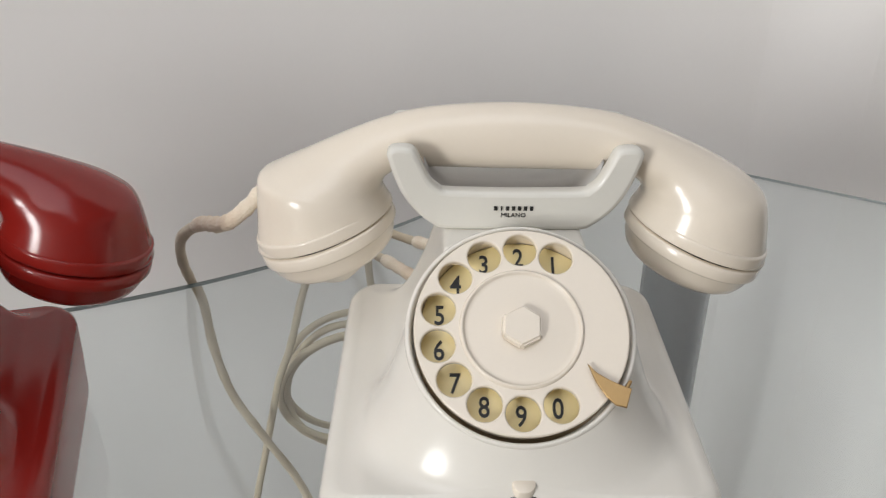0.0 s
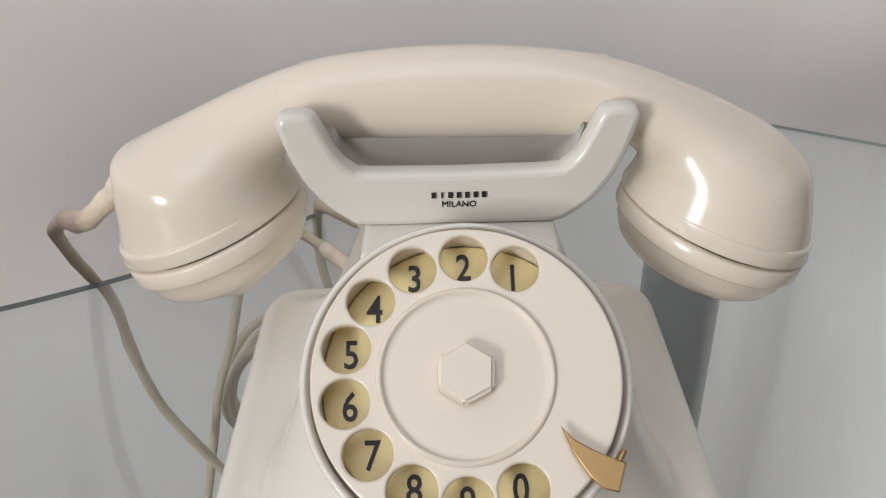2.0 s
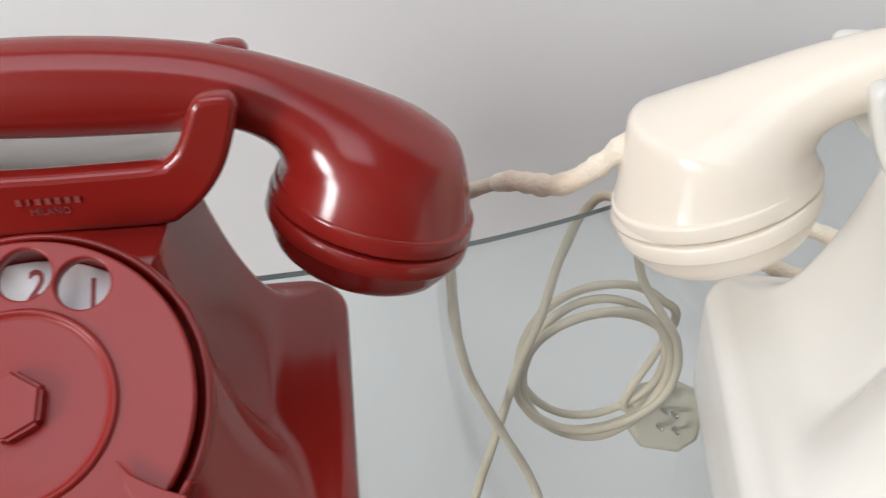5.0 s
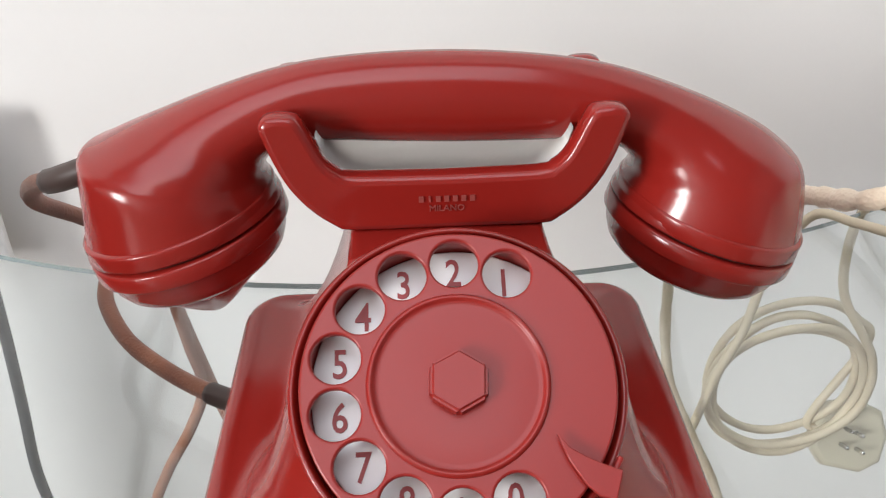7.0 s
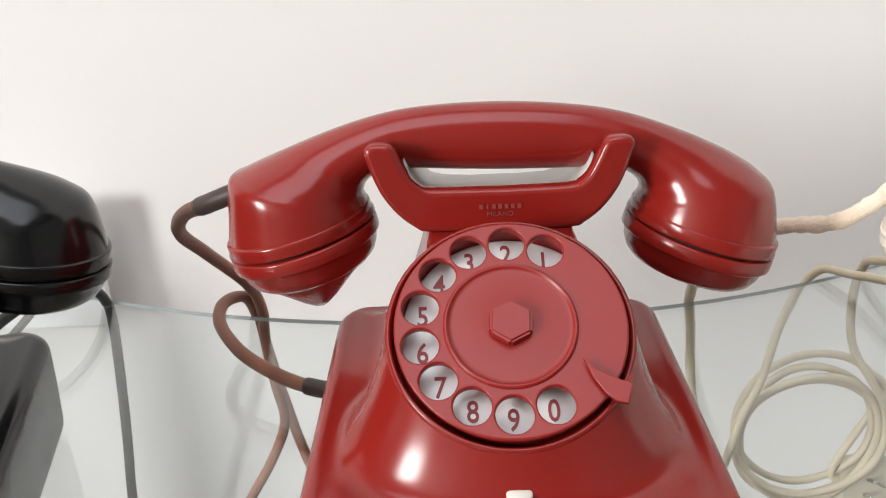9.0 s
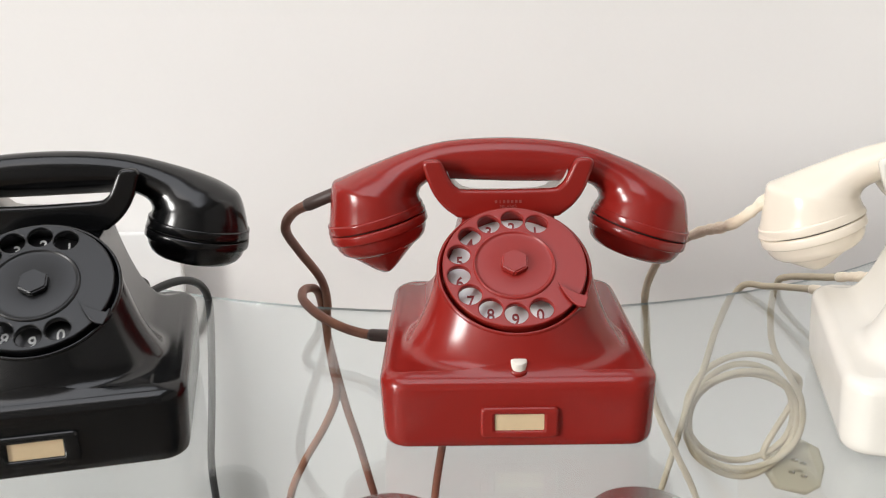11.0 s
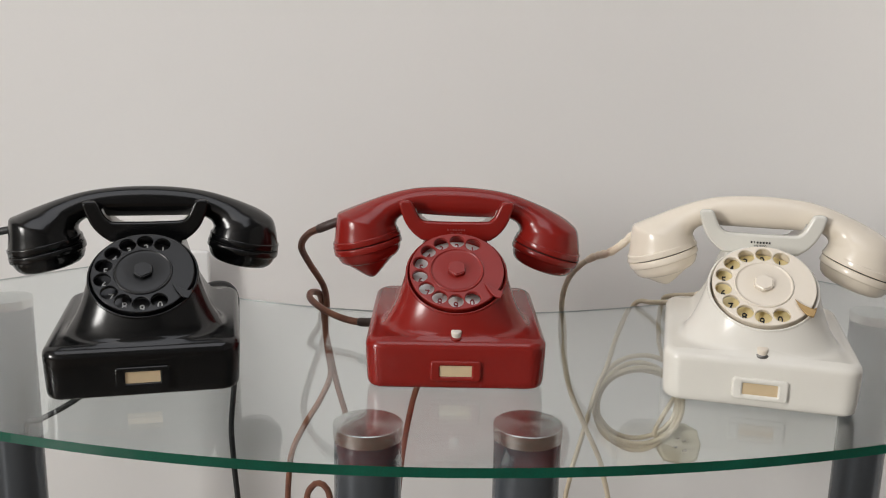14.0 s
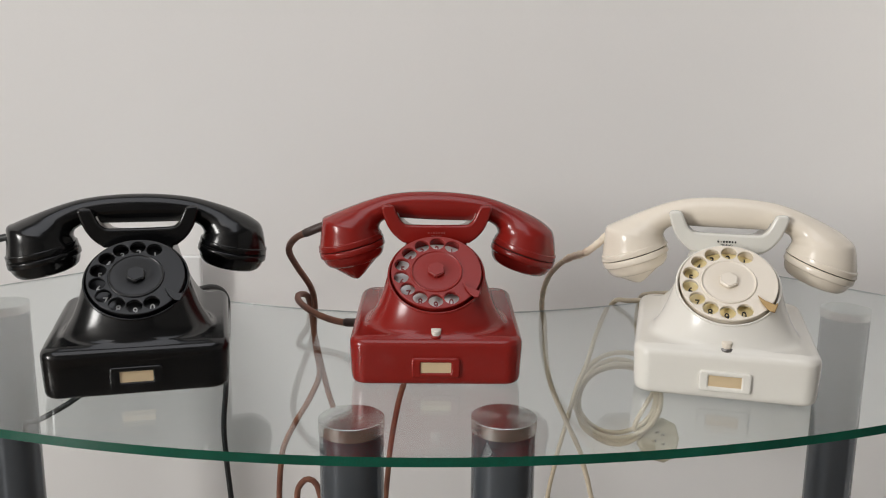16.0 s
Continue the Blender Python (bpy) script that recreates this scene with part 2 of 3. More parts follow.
wall("wall_west", [(X0 - 0.15, Y0, 0, X0, WALL_Y, EZ0), (X0 - 0.15, Y0, EZ1, X0, WALL_Y, CEILING),
                   (X0 - 0.15, Y0, EZ0, X0, EY0, EZ1), (X0 - 0.15, EY1, EZ0, X0, WALL_Y, EZ1)])
wall("wall_south", [(X0 - 0.15, Y0 - 0.15, 0, X2 + 0.15, Y0, CEILING)])
# ceiling opening made for the added overhead lamp
KX0, KX1, KY0, KY1 = -1.55, 0.75, -2.0, 0.1
bm = bmesh.new()
for x0, y0, x1, y1 in ((X0 - 0.15, Y0 - 0.15, KX0, WALL_Y + 0.15), (KX1, Y0 - 0.15, X2 + 0.15, WALL_Y + 0.15), (KX0, Y0 - 0.15, KX1, KY0), (KX0, KY1, KX1, WALL_Y + 0.15)):
    bmesh.ops.create_cube(bm, size=1.0, matrix=Matrix.LocRotScale(((x0 + x1) / 2, (y0 + y1) / 2, CEILING + 0.05), None, (x1 - x0, y1 - y0, 0.1)))
tagged(part("ceiling", bm, CEIL, smooth=False), "plain white ceiling with an opening for the added overhead lamp", "ceiling", kind="structure")
tagged(part("floor", slab(X0 - 0.15, Y0 - 0.15, -0.1, X2 + 0.15, WALL_Y + 0.15, 0), WOOD, smooth=False), "warm brown wooden floor", "floor", kind="structure")
tagged(part("baseboard", slab(X0, WALL_Y - 0.014, 0, X1, WALL_Y - 0.001, 0.08, 0.003), BOX_WHITE, smooth=False), "low white painted baseboard", "baseboard", kind="structure")


# ---------------------------------------------------------------- glass table
def glass_table():
    table = empty("glass_table", Matrix(), "large clear glass table with green edges on grey steel legs", "table")
    outline = []
    front_r, back_r = 1.19, 0.66
    for i in range(61):                                   # bowed front
        x = -0.78 + 1.56 * i / 60
        outline.append((x - 0.006, -0.151 + front_r - math.sqrt(front_r ** 2 - x * x) + 0.008 * x))
    outline += [(0.794, 0.150), (0.790, 0.162)]
    outline += [(0.502, 0.488), (0.492, 0.496), (0.482, 0.494)]
    for i in range(51):                                   # hollow back
        x = 0.480 - 0.942 * i / 50
        outline.append((x - 0.010, 0.2535 + back_r - math.sqrt(back_r ** 2 - x * x)))
    outline += [(-0.482, 0.486), (-0.492, 0.487), (-0.502, 0.480), (-0.805, 0.162), (-0.808, 0.150)]
    bm = bmesh.new()
    low = [bm.verts.new((x, y, TOP - 0.008)) for x, y in outline]
    high = [bm.verts.new((x, y, TOP)) for x, y in outline]
    bm.faces.new(low[::-1])
    bm.faces.new(high)
    n = len(outline)
    for i in range(n):
        j = (i + 1) % n
        bm.faces.new((low[i], low[j], high[j], high[i])).material_index = 1
    bmesh.ops.recalc_face_normals(bm, faces=bm.faces)
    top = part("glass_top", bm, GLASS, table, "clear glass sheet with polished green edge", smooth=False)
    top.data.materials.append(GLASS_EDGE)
    top.data.materials.append(GLASS_BACK_LIT)
    # edges facing back take the lightened copy of the edge colour
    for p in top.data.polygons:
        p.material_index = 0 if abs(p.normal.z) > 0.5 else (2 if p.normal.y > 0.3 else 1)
    top.visible_shadow = False
    for x, y, r in ((-0.0725, -0.066, 0.0285), (0.0590, -0.062, 0.0285), (0.533, 0.299, 0.0305), (-0.552, 0.297, 0.0305)):
        leg = part("leg", lathe([(r - 0.0008, 0.012), (r - 0.0008, TOP - 0.0201)], 48, Matrix.Translation((x, y, 0))), LEG, table, "grey lacquered round steel leg", crease=40)
        profile = [(r - 0.003, -0.0122), (r, -0.0120), (r, -0.0009), (r - 0.0006, -0.0004)] + [(r * k / 8, -0.0004) for k in range(7, 0, -1)] + [(0.0003, -0.0004)]
        cap = part("cap", lathe(profile, 64), TURNED, leg, "turned bright steel cap", crease=25)
        cap.location = (x, y, TOP - 0.008)
        part("foot", lathe([(r + 0.006, 0.0), (r + 0.006, 0.012), (r, 0.014)], 40, Matrix.Translation((x, y, 0))), STEEL_DARK, leg, crease=40)
    return table


glass_table()

# ---------------------------------------------------------------- white box on the wall
junction_box = empty("junction_box", Matrix.Translation((-0.427, WALL_Y, 0.674)), "white plastic junction box fixed to the wall", "junction box")
part("housing", slab(-0.052, -0.030, -0.045, 0.052, 0, 0.045), BOX_WHITE, junction_box, "flat back of the box", smooth=False)
part("lid", slab(-0.077, -0.038, -0.067, 0.077, -0.0295, 0.067, 0.003), BOX_WHITE, junction_box, "flat white lid", smooth=False)

# ---------------------------------------------------------------- telephones
DIAL_TILT = 39.6
DN = Vector((0, -math.sin(radians(DIAL_TILT)), math.cos(radians(DIAL_TILT))))
DIAL_C = Vector((0, 0.0455, 0.1005))
DIAL = Matrix.Translation(DIAL_C) @ Matrix.Rotation(radians(DIAL_TILT), 4, "X")
HOLE_R, HOLE_RING, PLATE_R = 0.0070, 0.0345, 0.0437
RIM_R = 0.0464


def body_skin():
    """Skirt, shoulders and the hollow flare up to the dial and the neck."""
    outline = rounded_rect(-0.0815, 0.0, 0.0815, 0.166, 0.017, 12)
    loop = []
    for i, p in enumerate(outline):                       # even spacing along the edge
        q = outline[(i + 1) % len(outline)]
        n = max(1, int(math.dist(p, q) / 0.0026))
        loop += [(p[0] + (q[0] - p[0]) * k / n, p[1] + (q[1] - p[1]) * k / n) for k in range(n)]
    N = len(loop)
    normals = []
    for i in range(N):
        a, b = loop[i - 1], loop[(i + 1) % N]
        t = Vector((b[0] - a[0], b[1] - a[1])).normalized()
        normals.append(Vector((t.y, -t.x)))
    rim_c = DIAL_C - DN * 0.0042
    ey, slope = RIM_R * math.cos(radians(DIAL_TILT)), math.tan(radians(DIAL_TILT))
    deck = lambda y: 0.0455 + 0.0105 * min(max(y, 0), 0.166) / 0.166

    def height(x, y, inset):
        base = deck(y)
        u, v = x / RIM_R, (y - rim_c.y) / ey
        rho = max(1.0, math.hypot(u, v))
        ex, ez = u / rho * RIM_R, rim_c.y + v / rho * ey
        away = math.hypot(x - ex, y - ez)
        edge = rim_c.z + (ez - rim_c.y) * slope
        down = max(0.0, -v / rho)
        width = 0.031 * (1 - down ** 2) + 0.0125 * down ** 2
        k = max(0.0, 1 - away / width)
        flare = base + (edge - base) * k ** 2.3
        dx, dy = max(0.0, abs(x) - 0.0310), max(0.0, 0.085 - y, y - 0.152)
        k = max(0.0, 1 - math.hypot(dx, dy) / 0.036)
        neck = base + (0.1165 - base) * k ** 2.3
        top = max(flare, neck)
        gap = max(0.0, 0.006 - abs(flare - neck))
        top += gap * gap / 0.024
        fade = min(1.0, inset / 0.012)
        return base + (top - base) * fade * fade * (3 - 2 * fade)

    R = 0.0075
    rings = []
    steps = 44
    rim = []
    for (px, py), nv in zip(loop, normals):
        a = math.atan2((py - rim_c.y) / ey, px / RIM_R)
        rim.append((RIM_R * math.cos(a), rim_c.y + ey * math.sin(a)))
    for rho, drop in ((0.90, 0.0095), (0.965, 0.0085), (0.972, 0.0006), (0.985, 0.0)):
        ring = []
        for x, y in rim:
            q = Vector((x * rho, rim_c.y + (y - rim_c.y) * rho, 0))
            q.z = rim_c.z + (q.y - rim_c.y) * slope
            ring.append(q - DN * drop)
        rings.append(ring)
    for s in range(steps + 1):
        f = (s / steps)
        f = 0.55 * f + 0.45 * (0.5 - 0.5 * math.cos(math.pi * f))
        ring = []
        for i in range(N):
            ix, iy = loop[i][0] - normals[i].x * R, loop[i][1] - normals[i].y * R
            x, y = rim[i][0] + (ix - rim[i][0]) * f, rim[i][1] + (iy - rim[i][1]) * f
            inset = min(0.0815 - abs(x), 0.166 - y, y + 0.03) - R
            ring.append(Vector((x, y, height(x, y, max(0.0, inset)))))
        rings.append(ring)
    for k in range(1, 7):                                 # rounded shoulder
        a = radians(90 * k / 6)
        rings.append([Vector((loop[i][0] - normals[i].x * R * (1 - math.sin(a)), loop[i][1] - normals[i].y * R * (1 - math.sin(a)),
                              deck(loop[i][1]) - R * (1 - math.cos(a)))) for i in range(N)])
    for z, inset in ((0.030, 0.0003), (0.018, 0.0009), (0.009, 0.0013), (0.005, 0.0018), (0.0025, 0.0028), (0.0010, 0.0048), (0.0007, 0.0080)):
        rings.append([Vector((loop[i][0] - normals[i].x * inset, loop[i][1] - normals[i].y * inset, z)) for i in range(N)])
    return from_rings(rings)


def cradle_outline(front=True):
    """Front view of a cradle plate: two horns on a bowed bar."""
    right = [(0.0, 0.1165), (0.030, 0.1165), (0.0365, 0.1188), (0.0435, 0.1245), (0.0495, 0.1325), (0.0535, 0.1415), (0.0560, 0.1495), (0.0566, 0.1527),
             (0.0552, 0.1550), (0.0525, 0.1559), (0.0485, 0.1559), (0.0452, 0.1551), (0.0432, 0.1527), (0.0405, 0.1465), (0.0372, 0.1400), (0.0335, 0.1368), (0.0290, 0.1355), (0.0, 0.1350)]
    if not front:
        right[-4:] = [(0.0400, 0.1385), (0.0375, 0.1288), (0.0330, 0.1245), (0.0, 0.1235)]
    right = [(p.x, p.y) for p in smooth_line([(x, z, 0) for x, z in right], 0.0022)]
    return right + [(-x, z) for x, z in right[-2:0:-1]]


def telephone(m, body_mat, cradle_mat, plate_mat, number_mat, ink, stop_mat, well, label, mark=None, button=None, body_label=""):
    phone = empty("telephone", m, label, "telephone", "row of rotary telephones")
    part("body", body_skin(), body_mat, phone, body_label)
    for x in (-0.062, 0.062):
        for y in (0.018, 0.148):
            part("foot", lathe([(0.006, 0.0), (0.0065, 0.001), (0.006, 0.0045)], 16, Matrix.Translation((x, y, 0))), GAP, phone, "small dark rubber foot")
    # dial: number plate with finger plate, hub, digits and stop
    dial = part("dial", lathe([(0.0412, -0.0112), (0.0416, -0.0106), (0.0414, -0.0098), (0.0408, -0.0095), (0.0, -0.0095)], 72, DIAL), number_mat, phone, "number plate of the dial")
    part("dial_well", lathe([(0.0452, -0.0136), (0.0452, -0.0130), (0.0, -0.0130)], 64, DIAL), well, phone, "dark well below the dial")
    angles = [radians(63.5 + 360 / 14 * k) for k in range(10)]
    holes = [ring_line(HOLE_R, 28, HOLE_RING * math.cos(a), HOLE_RING * math.sin(a)) for a in angles]
    me = cut_sheet([ring_line(PLATE_R, 96)] + holes, 0.0030, 0.0007)
    me.transform(DIAL @ Matrix.Translation((0, 0, -0.0015)))
    link_mesh("finger_plate", me, plate_mat, dial, "finger plate with ten round holes")
    wide = [ring_line(HOLE_R + 0.0005, 28, HOLE_RING * math.cos(a), HOLE_RING * math.sin(a)) for a in angles]
    me = cut_sheet([ring_line(PLATE_R - 0.0012, 72)] + wide, 0.0010, 0.0)
    me.transform(DIAL @ Matrix.Translation((0, 0, -0.0038)))
    link_mesh("backing_plate", me, plate_mat, dial, "back of the finger plate")
    part("skirt", lathe([(0.0418, -0.0112), (0.0418, -0.0028), (0.0424, -0.0028), (0.0424, -0.0112)], 72, DIAL, False), plate_mat, dial, "rim below the finger plate", crease=40)
    part("raised_ring", lathe([(0.0255, -0.0003), (0.0252, 0.0003), (0.0248, 0.0010), (0.0243, 0.0013), (0.0238, 0.0011), (0.0234, 0.0005), (0.0230, 0.0002), (0.0215, 0.0003), (0.0, 0.0006)], 72, DIAL), plate_mat, dial)
    hub = bmesh.new()
    bmesh.ops.create_cone(hub, cap_ends=True, segments=6, radius1=0.0094, radius2=0.0088, depth=0.0042, matrix=DIAL @ Matrix.Translation((0, 0, 0.0023)) @ Matrix.Rotation(radians(57), 4, "Z"))
    bmesh.ops.bevel(hub, geom=hub.edges[:], offset=0.0009, segments=3, affect="EDGES")
    part("hub", hub, plate_mat, dial, "hexagonal centre nut", smooth=False)
    for k, a in enumerate(angles):
        me = lettering(str((k + 1) % 10), 0.0118, 0.0002, 0.00012)
        me.transform(DIAL @ Matrix.Translation(((HOLE_RING - 0.0004) * math.cos(a), (HOLE_RING - 0.0004) * math.sin(a), -0.0093)) @ Matrix.Diagonal((0.82, 1.0, 1, 1)))
        link_mesh("digit", me, ink, dial, smooth=False)
    blade = [(0.0252, -0.0152), (0.0285, -0.0188), (0.0330, -0.0215), (0.0375, -0.0236), (0.0418, -0.0252), (0.0392, -0.0328), (0.0350, -0.0316), (0.0318, -0.0285), (0.0280, -0.0225)]
    me = cut_sheet([blade], 0.0016, 0.0004)
    me.transform(DIAL @ Matrix.Translation((0, 0, 0.0021)))
    link_mesh("finger_stop", me, stop_mat, dial, "curved finger stop")
    bend = Matrix.Rotation(radians(-31), 4, "Z") @ Matrix.Translation((0.0474, -0.0004, -0.0018))
    part("stop_bracket", slab(-0.0010, -0.0036, -0.0036, 0.0005, 0.0036, 0.0032, 0.0005), stop_mat, dial).matrix_local = DIAL @ bend
    part("collar", lathe([(0.0446, -0.0132), (0.0452, -0.0042), (0.0459, -0.0034), (0.0467, -0.0036), (0.0474, -0.0046), (0.0476, -0.0062), (0.0462, -0.008)], 96, DIAL, False), body_mat, phone)
    # cradle
    stand = Matrix(((1, 0, 0, 0), (0, 0, -1, 0), (0, 1, 0, 0), (0, 0, 0, 1)))
    cradle = part("cradle", slab(-0.036, 0.109, 0.1166, 0.036, 0.150, 0.1262, 0.003), cradle_mat, phone, "trough of the cradle")
    bend = [(-0.0405, 0.1470), (-0.0385, 0.1405), (-0.0350, 0.1345), (-0.0300, 0.1302), (-0.0240, 0.1286), (-0.0120, 0.1280)]
    bend = bend + [(-x, z) for x, z in bend[::-1]]
    strip = [[Vector((x, 0.1115, z)), Vector((x, 0.1530, z - 0.0005)), Vector((x, 0.1530, z - 0.0017)), Vector((x, 0.1115, z - 0.0012))] for x, z in bend]
    part("trough_plate", from_rings(strip), TROUGH, cradle, "bent grey metal plate in the trough")
    for y in (0.1075, 0.1500):
        me = cut_sheet([cradle_outline(y < 0.13)], 0.0090, 0.0024)
        me.transform(Matrix.Translation((0, y, 0.0016 if y > 0.13 else 0)) @ stand)
        link_mesh("cradle_fork", me, cradle_mat, cradle, "bowed fork with two horns")
    if mark is not None:
        for k in range(7):
            wide = 0.0006 if k == 1 else 0.0015
            part("mark", slab(-0.0081 + k * 0.0027 - wide / 2, 0.1024, 0.1268, -0.0081 + k * 0.0027 + wide / 2, 0.1029, 0.1287), mark, cradle, smooth=False)
        me = lettering("MILANO", 0.0030)
        me.transform(Matrix.Translation((0, 0.1028, 0.1243)) @ stand @ Matrix.Diagonal((1.0, 1, 1, 1)))
        link_mesh("writing", me, mark, cradle, smooth=False)
    # name frame on the front
    me = cut_sheet([rounded_rect(-0.0228, 0.0088, 0.0228, 0.0282, 0.0035), rounded_rect(-0.0142, 0.0136, 0.0142, 0.0236, 0.0006, 3)], 0.0052, 0.0018)
    me.transform(Matrix.Translation((0, 0.0006, 0)) @ stand)
    holder = link_mesh("name_frame", me, body_mat, phone, "raised frame of the name card")
    part("name_card", slab(-0.0146, -0.0004, 0.0132, 0.0146, 0.0006, 0.0240), CREAM_CARD, holder, "blank yellowed card", smooth=False)
    if button is not None:
        at = Matrix.Translation((0, 0.0098, 0.0478)) @ Matrix.Rotation(radians(18), 4, "X")
        knob = part("push_button", lathe([(0.0048, -0.003), (0.0048, 0.0054), (0.0045, 0.0063), (0.0036, 0.0067), (0.0, 0.0068)], 24, at), button, phone, "small white push button", crease=40)
        part("button_ring", lathe([(0.0062, -0.002), (0.0062, 0.0010), (0.0050, 0.0013)], 24, at), STEEL_DARK if button is IVORY else body_mat, knob)
    return phone


def handset_ring(top, low, depth, n=40, power=2.35):
    """A cross-section between an upper and a lower point of the side view."""
    a, b = Vector((top[0], 0, top[1])), Vector((low[0], 0, low[1]))
    mid, half = (a + b) / 2, (a - b) / 2
    out = []
    for i in range(n):
        c, s = math.cos(2 * math.pi * i / n), math.sin(2 * math.pi * i / n)
        c, s = math.copysign(abs(c) ** (2 / power), c), math.copysign(abs(s) ** (2 / power), s)
        out.append(mid + half * c + Vector((0, depth * s, 0)))
    return out


def handset(m, material, label, spout=1.0, crown=0.0004, belly=0.0, splay=0.0, drop=0.0):
    ob = empty("telephone_handset", m, label, "handset", "telephone handsets")
    side = [((0.0, 0.1675), (0.0, 0.1390), 0.0132), ((0.022, 0.1668), (0.022, 0.1390), 0.0130), ((0.042, 0.1648), (0.040, 0.1390), 0.0132),
            ((0.059, 0.1616), (0.050, 0.1380), 0.0144), ((0.076, 0.1566), (0.0565, 0.1353), 0.0168), ((0.092, 0.1508), (0.0605, 0.1320), 0.0202),
            ((0.1065, 0.1442), (0.0622, 0.1285), 0.0252), ((0.1152, 0.1388), (0.0625, 0.1256), 0.0280), ((0.1202, 0.1345), (0.0618, 0.1234), 0.0298),
            ((0.1226, 0.1285), (0.0608, 0.1212), 0.0312), ((0.1241, 0.1200), (0.0596, 0.1188), 0.0325), ((0.1250, 0.1100), (0.0584, 0.1172), 0.0333), ((0.1254, 0.1044), (0.0578, 0.1160), 0.0336)]
    left = [((-a[0], a[1]), (-b[0], b[1]), d) for a, b, d in side]
    left[6:10] = [((-0.1070, 0.1448), (-0.0622, 0.1285), 0.0258), ((-0.1165, 0.1408), (-0.0625, 0.1256), 0.0288), ((-0.1220, 0.1384), (-0.0618, 0.1234), 0.0304), ((-0.1232, 0.1325), (-0.0608, 0.1212), 0.0316)]
    line = left[::-1] + side[1:]
    fine = []
    for i in range(len(line) - 1):                        # finer sections along a smooth curve
        p = [line[max(i - 1, 0)], line[i], line[i + 1], line[min(i + 2, len(line) - 1)]]
        flat = [np.array([*q[0], *q[1], q[2]]) for q in p]
        for t in (0, 0.25, 0.5, 0.75):
            v = 0.5 * (2 * flat[1] + (flat[2] - flat[0]) * t + (2 * flat[0] - 5 * flat[1] + 4 * flat[2] - flat[3]) * t * t + (3 * flat[1] - flat[0] - 3 * flat[2] + flat[3]) * t ** 3)
            fine.append(((v[0], v[1]), (v[2], v[3]), v[4]))
    fine.append(line[-1])
    def splayed(p):
        """The bells tip outwards, more towards their rims."""
        k = min(1.0, max(0.0, (0.146 - p[1]) / 0.022))
        out = min(1.0, max(0.0, (abs(p[0]) - 0.045) / 0.06))
        return (p[0], p[1] - drop * out - (splay * k * (abs(p[0]) - 0.088) if abs(p[0]) > 0.045 else 0))

    rings = []
    for i, (a, b, d) in enumerate(fine):
        a, b = splayed(a), splayed(b)
        b = (b[0], b[1] - belly * max(0, 1 - (b[0] / 0.045) ** 2))
        a = (a[0], a[1] + crown * max(0, 1 - (a[0] / 0.1) ** 2))
        reach = min(abs(a[0]) / 0.12, 1)
        rings.append(handset_ring(a, b, d, 48, 2.2 - 0.4 * reach + 0.2 * max(0, reach - 0.8) / 0.2))
    part("handle", from_rings(rings), material, ob)
    for sx, name in ((-1, "mouthpiece"), (1, "earpiece")):
        top, low = [Vector((sx * x, 0, z)) for x, z in map(splayed, ((0.1254, 0.1044), (0.0578, 0.1160)))]
        c, along = (top + low) / 2, (low - top).normalized()
        down = Vector((-along.z, 0, along.x)).normalized()
        if down.z > 0:
            down = -down
        right = Vector((0, 1, 0)).cross(down)
        frame_m = Matrix(((right.x, 0, down.x, c.x), (right.y, 1, down.y, c.y), (right.z, 0, down.z, c.z), (0, 0, 0, 1)))
        part("bead", lathe([(0.0326, -0.0064), (0.0338, -0.0060), (0.0341, -0.0056), (0.0342, -0.0050), (0.0342, -0.0009), (0.0341, -0.0004), (0.0336, -0.0002), (0.030, -0.0001)], 64, frame_m), material, ob)
        part("groove", lathe([(0.0318, -0.002), (0.0318, 0.003)], 48, frame_m), GAP, ob, "dark joint between handle and cap")
        profile = [(0.030, 0.0011), (0.0340, 0.0012), (0.0346, 0.0015), (0.0349, 0.0021), (0.0350, 0.0067), (0.0347, 0.0074), (0.0341, 0.0078), (0.0333, 0.0081), (0.0330, 0.0085), (0.0319, 0.0126), (0.0297, 0.0165), (0.0265, 0.0190), (0.0225, 0.0202), (0.010, 0.0206), (0.0, 0.0206)]
        cap = part(name, lathe(profile, 64, frame_m), material, ob, "round screw cap")
        if spout and sx < 0:
            tip = []                                      # pointed chin
            for r, h, lean in ((0.0262, 0.0170, 0), (0.0235, 0.0205, -0.0005), (0.0165, 0.0265, -0.0015), (0.0090, 0.0332, -0.0025), (0.0042, 0.0368, -0.003), (0.0016, 0.0380, -0.003), (0.0, 0.0382, -0.003)):
                tip.append([frame_m @ Vector((r * math.cos(a) - lean, r * math.sin(a), 0.0170 + (h - 0.0170) * spout)) for a in (2 * math.pi * i / 32 for i in range(32))])
            part("spout", from_rings(tip), material, cap, "pointed chin of the mouthpiece")
    return ob


def on_table(x, y, turn):
    return pose(x, y, TOP, 0, 0, turn)


RED_AT, BLACK_AT, WHITE_AT = on_table(0, 0, 0), on_table(-0.2682, -0.0276, 13.96), on_table(0.2592, -0.0334, -15.56)
telephone(RED_AT, RED, RED, RED_FINE, PLATE_WHITE, RED_INK, RED_FINE, RED, "glossy red bakelite rotary telephone with white number plate", FAINT_INK, BUTTON)
telephone(BLACK_AT, BLACK, BLACK, BLACK_FINE, PLATE_BLACK, WHITE_INK, BLACK_FINE, GAP, "glossy black bakelite rotary telephone with white digits")
telephone(WHITE_AT, BODY_WHITE, PALE, IVORY, PLATE_CREAM, INK, BRASS, TAN, "ivory white rotary telephone with yellowed number plate", INK, IVORY)


